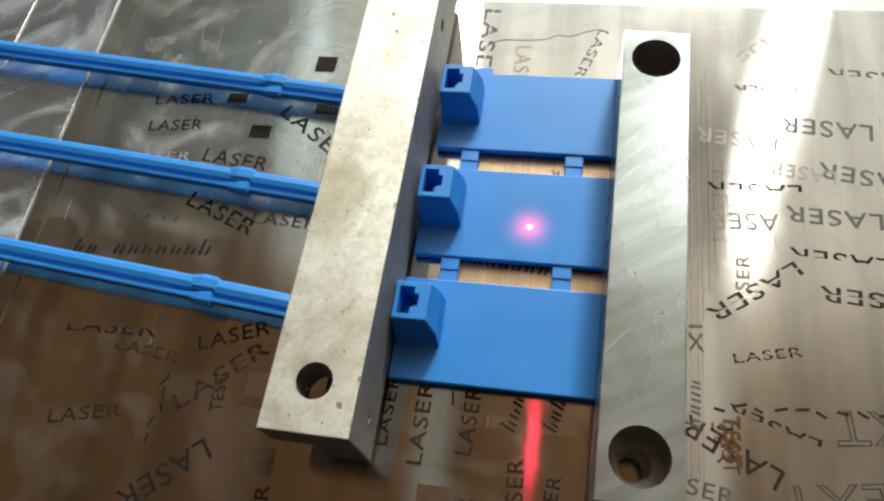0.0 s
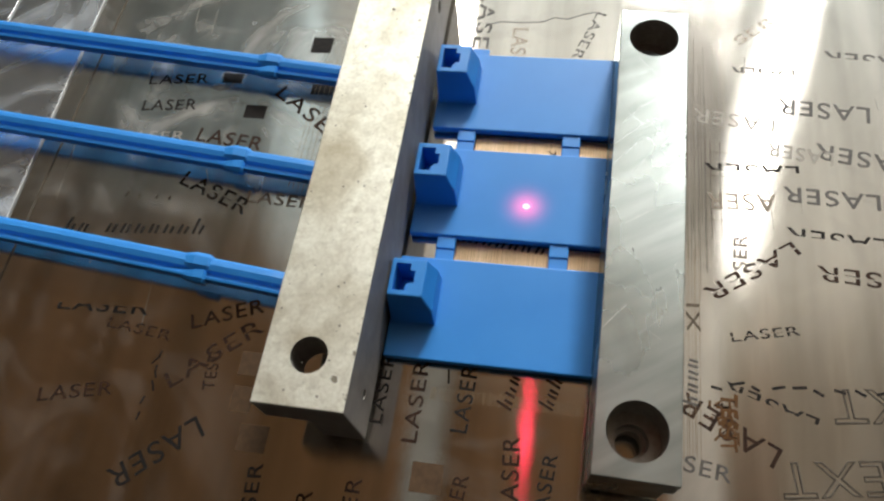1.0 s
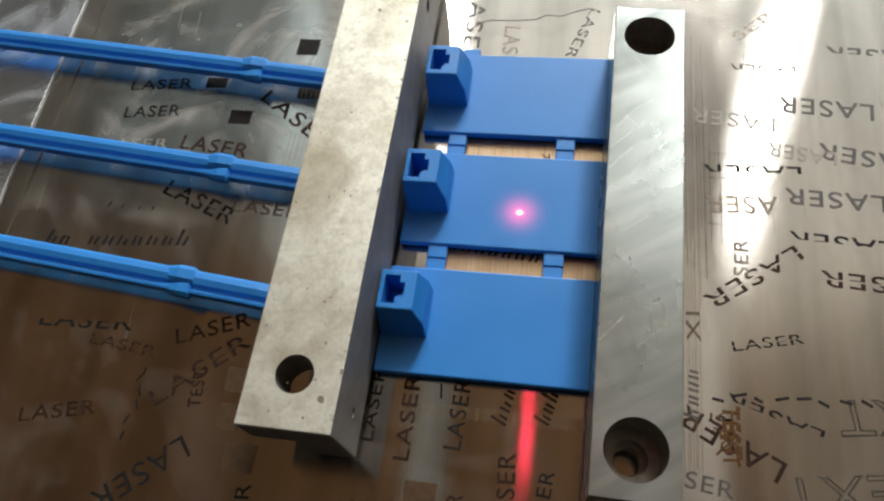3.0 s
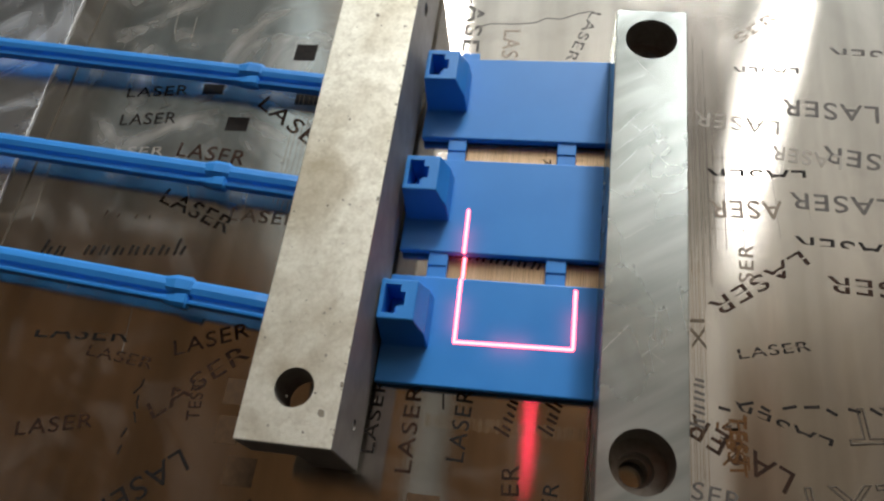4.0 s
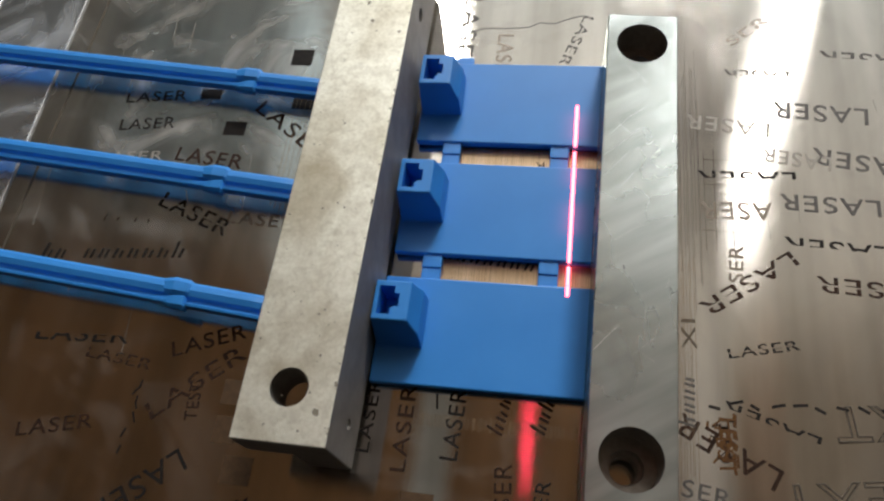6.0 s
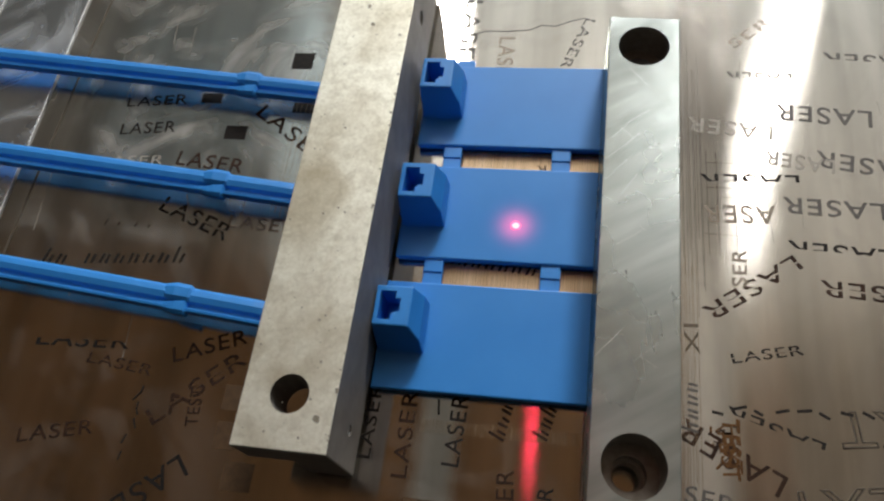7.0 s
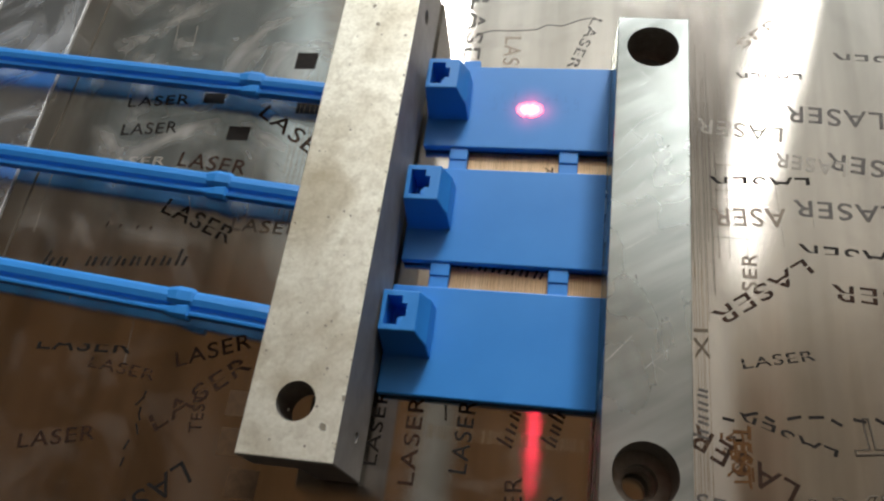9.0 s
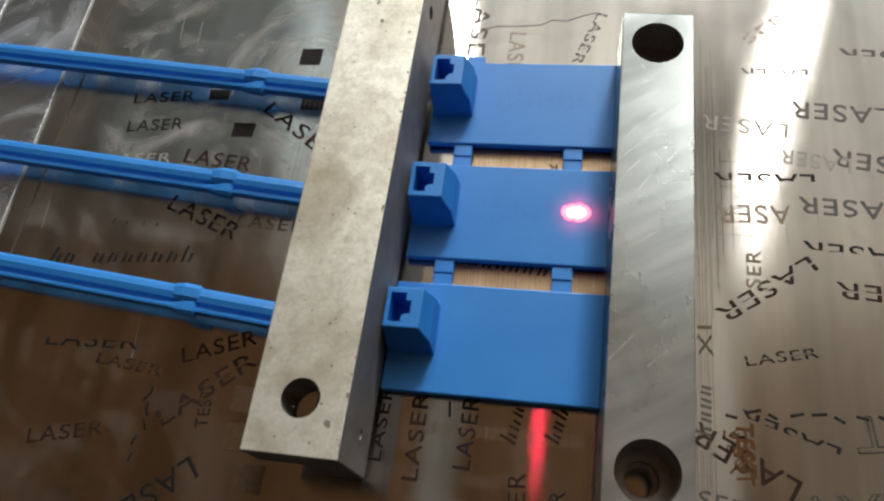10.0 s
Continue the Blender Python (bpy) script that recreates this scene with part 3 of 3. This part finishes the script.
def cable_tie(k):
    t = thing("cable_tie", "blue plastic cable tie with a flat name tag", "cable tie", "blue cable ties", at=(SHEAR * k, -PITCH * k, 0))
    part("tag", box(-22.0, 25.0, -10, 10, 0.5, 2.09, 0.3), blue, t)
    # head: a box with a sloped side towards the tag and a slot for the strap
    profile = [(-21.7, 1.2), (-13.5, 1.2), (-13.7, 3.2), (-13.9, 5.6), (-14.7, 7.3), (-15.5, 9.33), (-21.7, 9.33)]
    bm = prism(profile, lambda u, v, s: (u, s - (0.30 * (9.33 - v) if s < 0 else 0), v), -1.3, 5.9, 0.25)
    slot = box(-20.9, -18.2, -0.3, 4.9, 3.0, 12)
    tongue = box(-18.5, -17.3, 1.2, 3.6, 3.0, 12)
    head = part("head", bored(bm, [slot, tongue], "head", blue, blue), blue, t)
    part("pawl", box(-18.9, -17.9, -0.2, 1.3, 4.5, 8.6, 0.2), blue, head)
    # strap: two round ribs with a groove, from under the clamp out to the left
    ribs = [(-2.2, 0), (-2.2, 1.2), (-2.05, 1.6), (-1.6, 1.7), (-1.2, 1.0), (-0.65, 1.0), (-0.2, 1.7), (0.9, 2.0), (2.0, 1.75), (2.6, 1.2), (2.6, 0)]
    slope = -0.104

    def place(u, v, s):
        return (s, -1.15 + slope * (s + 24) + u + SHEAR * 0, v + z_strap(s))

    def z_strap(s):
        f = min(1, max(0, (-31 - s) / 14))
        return 0.15 + 2.6 * f * f * (3 - 2 * f)

    bm = bmesh.new()
    xs = [-23.9, -27, -31] + [-31 - 14 * i / 6 for i in range(1, 7)] + [-60, -90, -120, -170]
    rings = []
    for s in xs:
        flat = 0.8 if s >= -31 else 1.0
        rings.append([bm.verts.new(place(u, v * flat, s)) for u, v in ribs])
    for a, b in zip(rings, rings[1:]):
        for i in range(len(ribs)):
            bm.faces.new((a[i], a[(i + 1) % len(ribs)], b[(i + 1) % len(ribs)], b[i]))
    bm.faces.new(rings[0]), bm.faces.new(rings[-1])
    strap = part("strap", bm, blue, t)
    bm = bmesh.new()
    for lobes in (((-57.3, -0.3, 2.6, 1.7), (-58.0, -0.5, 2.95, 2.25), (-60.8, -0.6, 3.0, 2.4), (-62.6, -0.4, 2.7, 2.0), (-64.0, -0.2, 2.4, 1.5)),
                  ((-57.9, -2.8, -0.7, 1.5), (-58.3, -2.95, 0.2, 2.0), (-60.4, -2.9, 0.0, 1.9), (-62.4, -2.6, -0.7, 1.5), (-66.0, -1.3, -1.0, 1.1))):
        rings = []
        for x, lo, hi, h in lobes:
            rings.append([bm.verts.new(place(u, v, x)) for u, v in ((lo, 0.3), (lo, h * 0.75), (lo + 0.25 * (hi - lo), h), (hi - 0.25 * (hi - lo), h), (hi, h * 0.75), (hi, 0.3))])
        for a, b in zip(rings, rings[1:]):
            for i in range(6):
                bm.faces.new((a[i], a[(i + 1) % 6], b[(i + 1) % 6], b[i]))
        bm.faces.new(rings[0]), bm.faces.new(rings[-1])
    part("stop", bm, blue, strap)
    for x in (-16.5, 4.7):
        if k < 2:
            bm = box(x, x + 3.6, -12.6, -9.8, 0.5, 1.7, 0.2)
            box(x + 0.03, x + 3.57, -15.3, -12.3, 0.5, 1.45, 0.2, bm)
            part("bridge", bm, blue, t)
    if k == 0:
        part("stub", box(-16.2, -12.6, 9.8, 12.0, 0.5, 1.6, 0.2), blue, t)
    return t


for k in range(3):
    cable_tie(k)


# ---- laser light on the tags ----
SPOTS, HALOS = 132, 4
TRACE = thing("laser_trace", "red laser light on the blue tags", "laser light")


def level(x, y):
    for k in range(3):
        if abs(y + PITCH * k) < 10:
            return 2.13
    return 0.12


def along(points, u):
    legs = [math.dist(a, b) for a, b in zip(points, points[1:])]
    d = u * sum(legs)
    for (a, b), n in zip(zip(points, points[1:]), legs):
        if d <= n:
            return a[0] + (b[0] - a[0]) * d / n, a[1] + (b[1] - a[1]) * d / n
        d -= n
    return points[-1]


RIGHT_SIDE = [(9.4, -0.4), (9.4, -41.6)]
UPPER = [(-10.7, -24.6), (-10.6, 4.7), (9.4, 4.8), (9.4, -1.8)]
LOWER = [(-10.8, -23.6), (-10.5, -51.8), (9.5, -51.5), (9.5, -43.0)]
DOT = (-1.0, -27.3)
BURNS = [(7.9, -9.0, 1.2), (8.0, -7.9, 2.2), (8.1, -5.8, -1.8), (8.2, -3.3, 2.7), (8.3, -1.3, -0.2), (8.4, 0.5, -1.4), (8.5, 2.4, 2.8),
         (8.6, 5.7, -0.4), (8.7, 7.1, 3.1), (8.8, 8.3, 0.7), (8.9, 3.7, 3.1), (9.0, -1.6, -0.6), (9.1, -9.2, -26.7), (9.2, -8.1, -23.1),
         (9.3, -6.5, -27.1), (9.4, -3.1, -22.3), (9.5, -1.4, -24.9), (9.6, 0.6, -26.3), (9.7, 3.8, -22.6), (9.8, 6.1, -25.3), (10.0, 7.7, -24.1)]


def heading(path, u):
    a, b = along(path, max(0.0, u - 0.03)), along(path, min(1.0, u + 0.03))
    return math.degrees(math.atan2(b[1] - a[1], b[0] - a[0]))


def trace_rows(u, dx, dy, wide, layer, turn=None):
    """Where one sample of the beam falls: still on the dot, drawn along the frame, then on the burning letters.
    With a turn, the sample also lies along the line that it draws."""
    dot = (DOT[0] + dx * 0.30 * wide, DOT[1] + dy * 0.34 * wide)
    rest = turn or 0.0
    rows = [(0.0, dot, rest), (3.83, dot, rest)]
    for k in range(28):
        path = (RIGHT_SIDE, LOWER, UPPER)[k % 3]
        if path is LOWER:
            late = max(0.0, 2.4 * (1 - k / 16))
            path = [(path[0][0], path[0][1] - late), path[1], path[2], (path[3][0], path[3][1] + late)]
        lie = 0.0 if turn is None else heading(path, u)
        rows += [(3.87 + 0.1 * k, along(path, u), lie), (3.93 + 0.1 * k, along(path, u), lie)]
    rows += [(6.67, dot, rest), (7.85, dot, rest)]
    for t, x, y in BURNS:
        rows.append((t, (x + dx * (1.75 if wide else 2.6), y + dy * (1.65 if wide else 2.3)), rest))
    keys, last = [], rest
    for t, (x, y), lie in rows:
        step = (lie - last + 90) % 180 - 90  # the glow looks the same from both ends
        last += max(-88, min(88, step))
        keys.append((t, pose(x * MM, y * MM, (level(x, y) + layer) * MM, 0, 0, last)))
    return keys


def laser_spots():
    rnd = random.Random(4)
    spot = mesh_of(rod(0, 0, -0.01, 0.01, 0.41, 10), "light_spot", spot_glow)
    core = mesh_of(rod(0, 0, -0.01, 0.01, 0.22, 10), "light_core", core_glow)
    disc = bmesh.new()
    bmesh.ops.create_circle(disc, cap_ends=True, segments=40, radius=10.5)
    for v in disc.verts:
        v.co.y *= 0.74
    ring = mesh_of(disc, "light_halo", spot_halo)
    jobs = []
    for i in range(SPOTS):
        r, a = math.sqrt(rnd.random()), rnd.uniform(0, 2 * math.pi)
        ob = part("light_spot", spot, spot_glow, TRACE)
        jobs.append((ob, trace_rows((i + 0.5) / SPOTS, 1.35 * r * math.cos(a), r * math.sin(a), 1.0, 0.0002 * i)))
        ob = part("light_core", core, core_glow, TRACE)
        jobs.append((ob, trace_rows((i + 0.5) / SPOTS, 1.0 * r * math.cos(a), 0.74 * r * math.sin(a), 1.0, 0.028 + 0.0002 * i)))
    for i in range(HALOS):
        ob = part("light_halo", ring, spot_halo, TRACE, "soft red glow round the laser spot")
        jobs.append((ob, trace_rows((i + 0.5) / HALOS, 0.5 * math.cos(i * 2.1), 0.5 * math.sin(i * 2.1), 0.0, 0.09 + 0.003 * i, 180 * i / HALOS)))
    return jobs


def engraving():
    """Strokes of the burned writing, which swell out of the tag as the beam passes."""
    jobs = []
    for k, t0, t1 in ((0, 7.95, 8.95), (1, 9.1, 10.0)):
        tie = bpy.data.objects["cable_tie" + (".%03d" % k if k else "")]
        rnd = random.Random(31 + k)
        for i in range(9):
            x, t = -9.4 + 2.0 * i, t0 + (t1 - t0) * (i + 0.5) / 9
            bm = bmesh.new()
            for j in range(4):
                a, y = rnd.uniform(0, 1.3), rnd.uniform(-1.6, 1.9)
                if j % 2:
                    box(a, a + 0.16, y, y + rnd.uniform(1.0, 1.9), 0, 0.02 + 0.003 * j, bm=bm)
                else:
                    box(a * 0.4, a * 0.4 + 1.0, y, y + 0.16, 0, 0.02 + 0.003 * j, bm=bm)
            ob = part("engraving", bm, engraved, tie)
            low, high = pose(x * MM, (0.3 if k == 0 else -0.2) * MM, 2.0 * MM), pose(x * MM, (0.3 if k == 0 else -0.2) * MM, 2.085 * MM)
            jobs.append((ob, [(0.0, low), (t, low), (min(t + 0.1, 10.0), high)] + ([(10.0, high)] if t < 9.88 else [])))
    return jobs


def motions():
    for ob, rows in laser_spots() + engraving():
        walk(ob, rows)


motions()
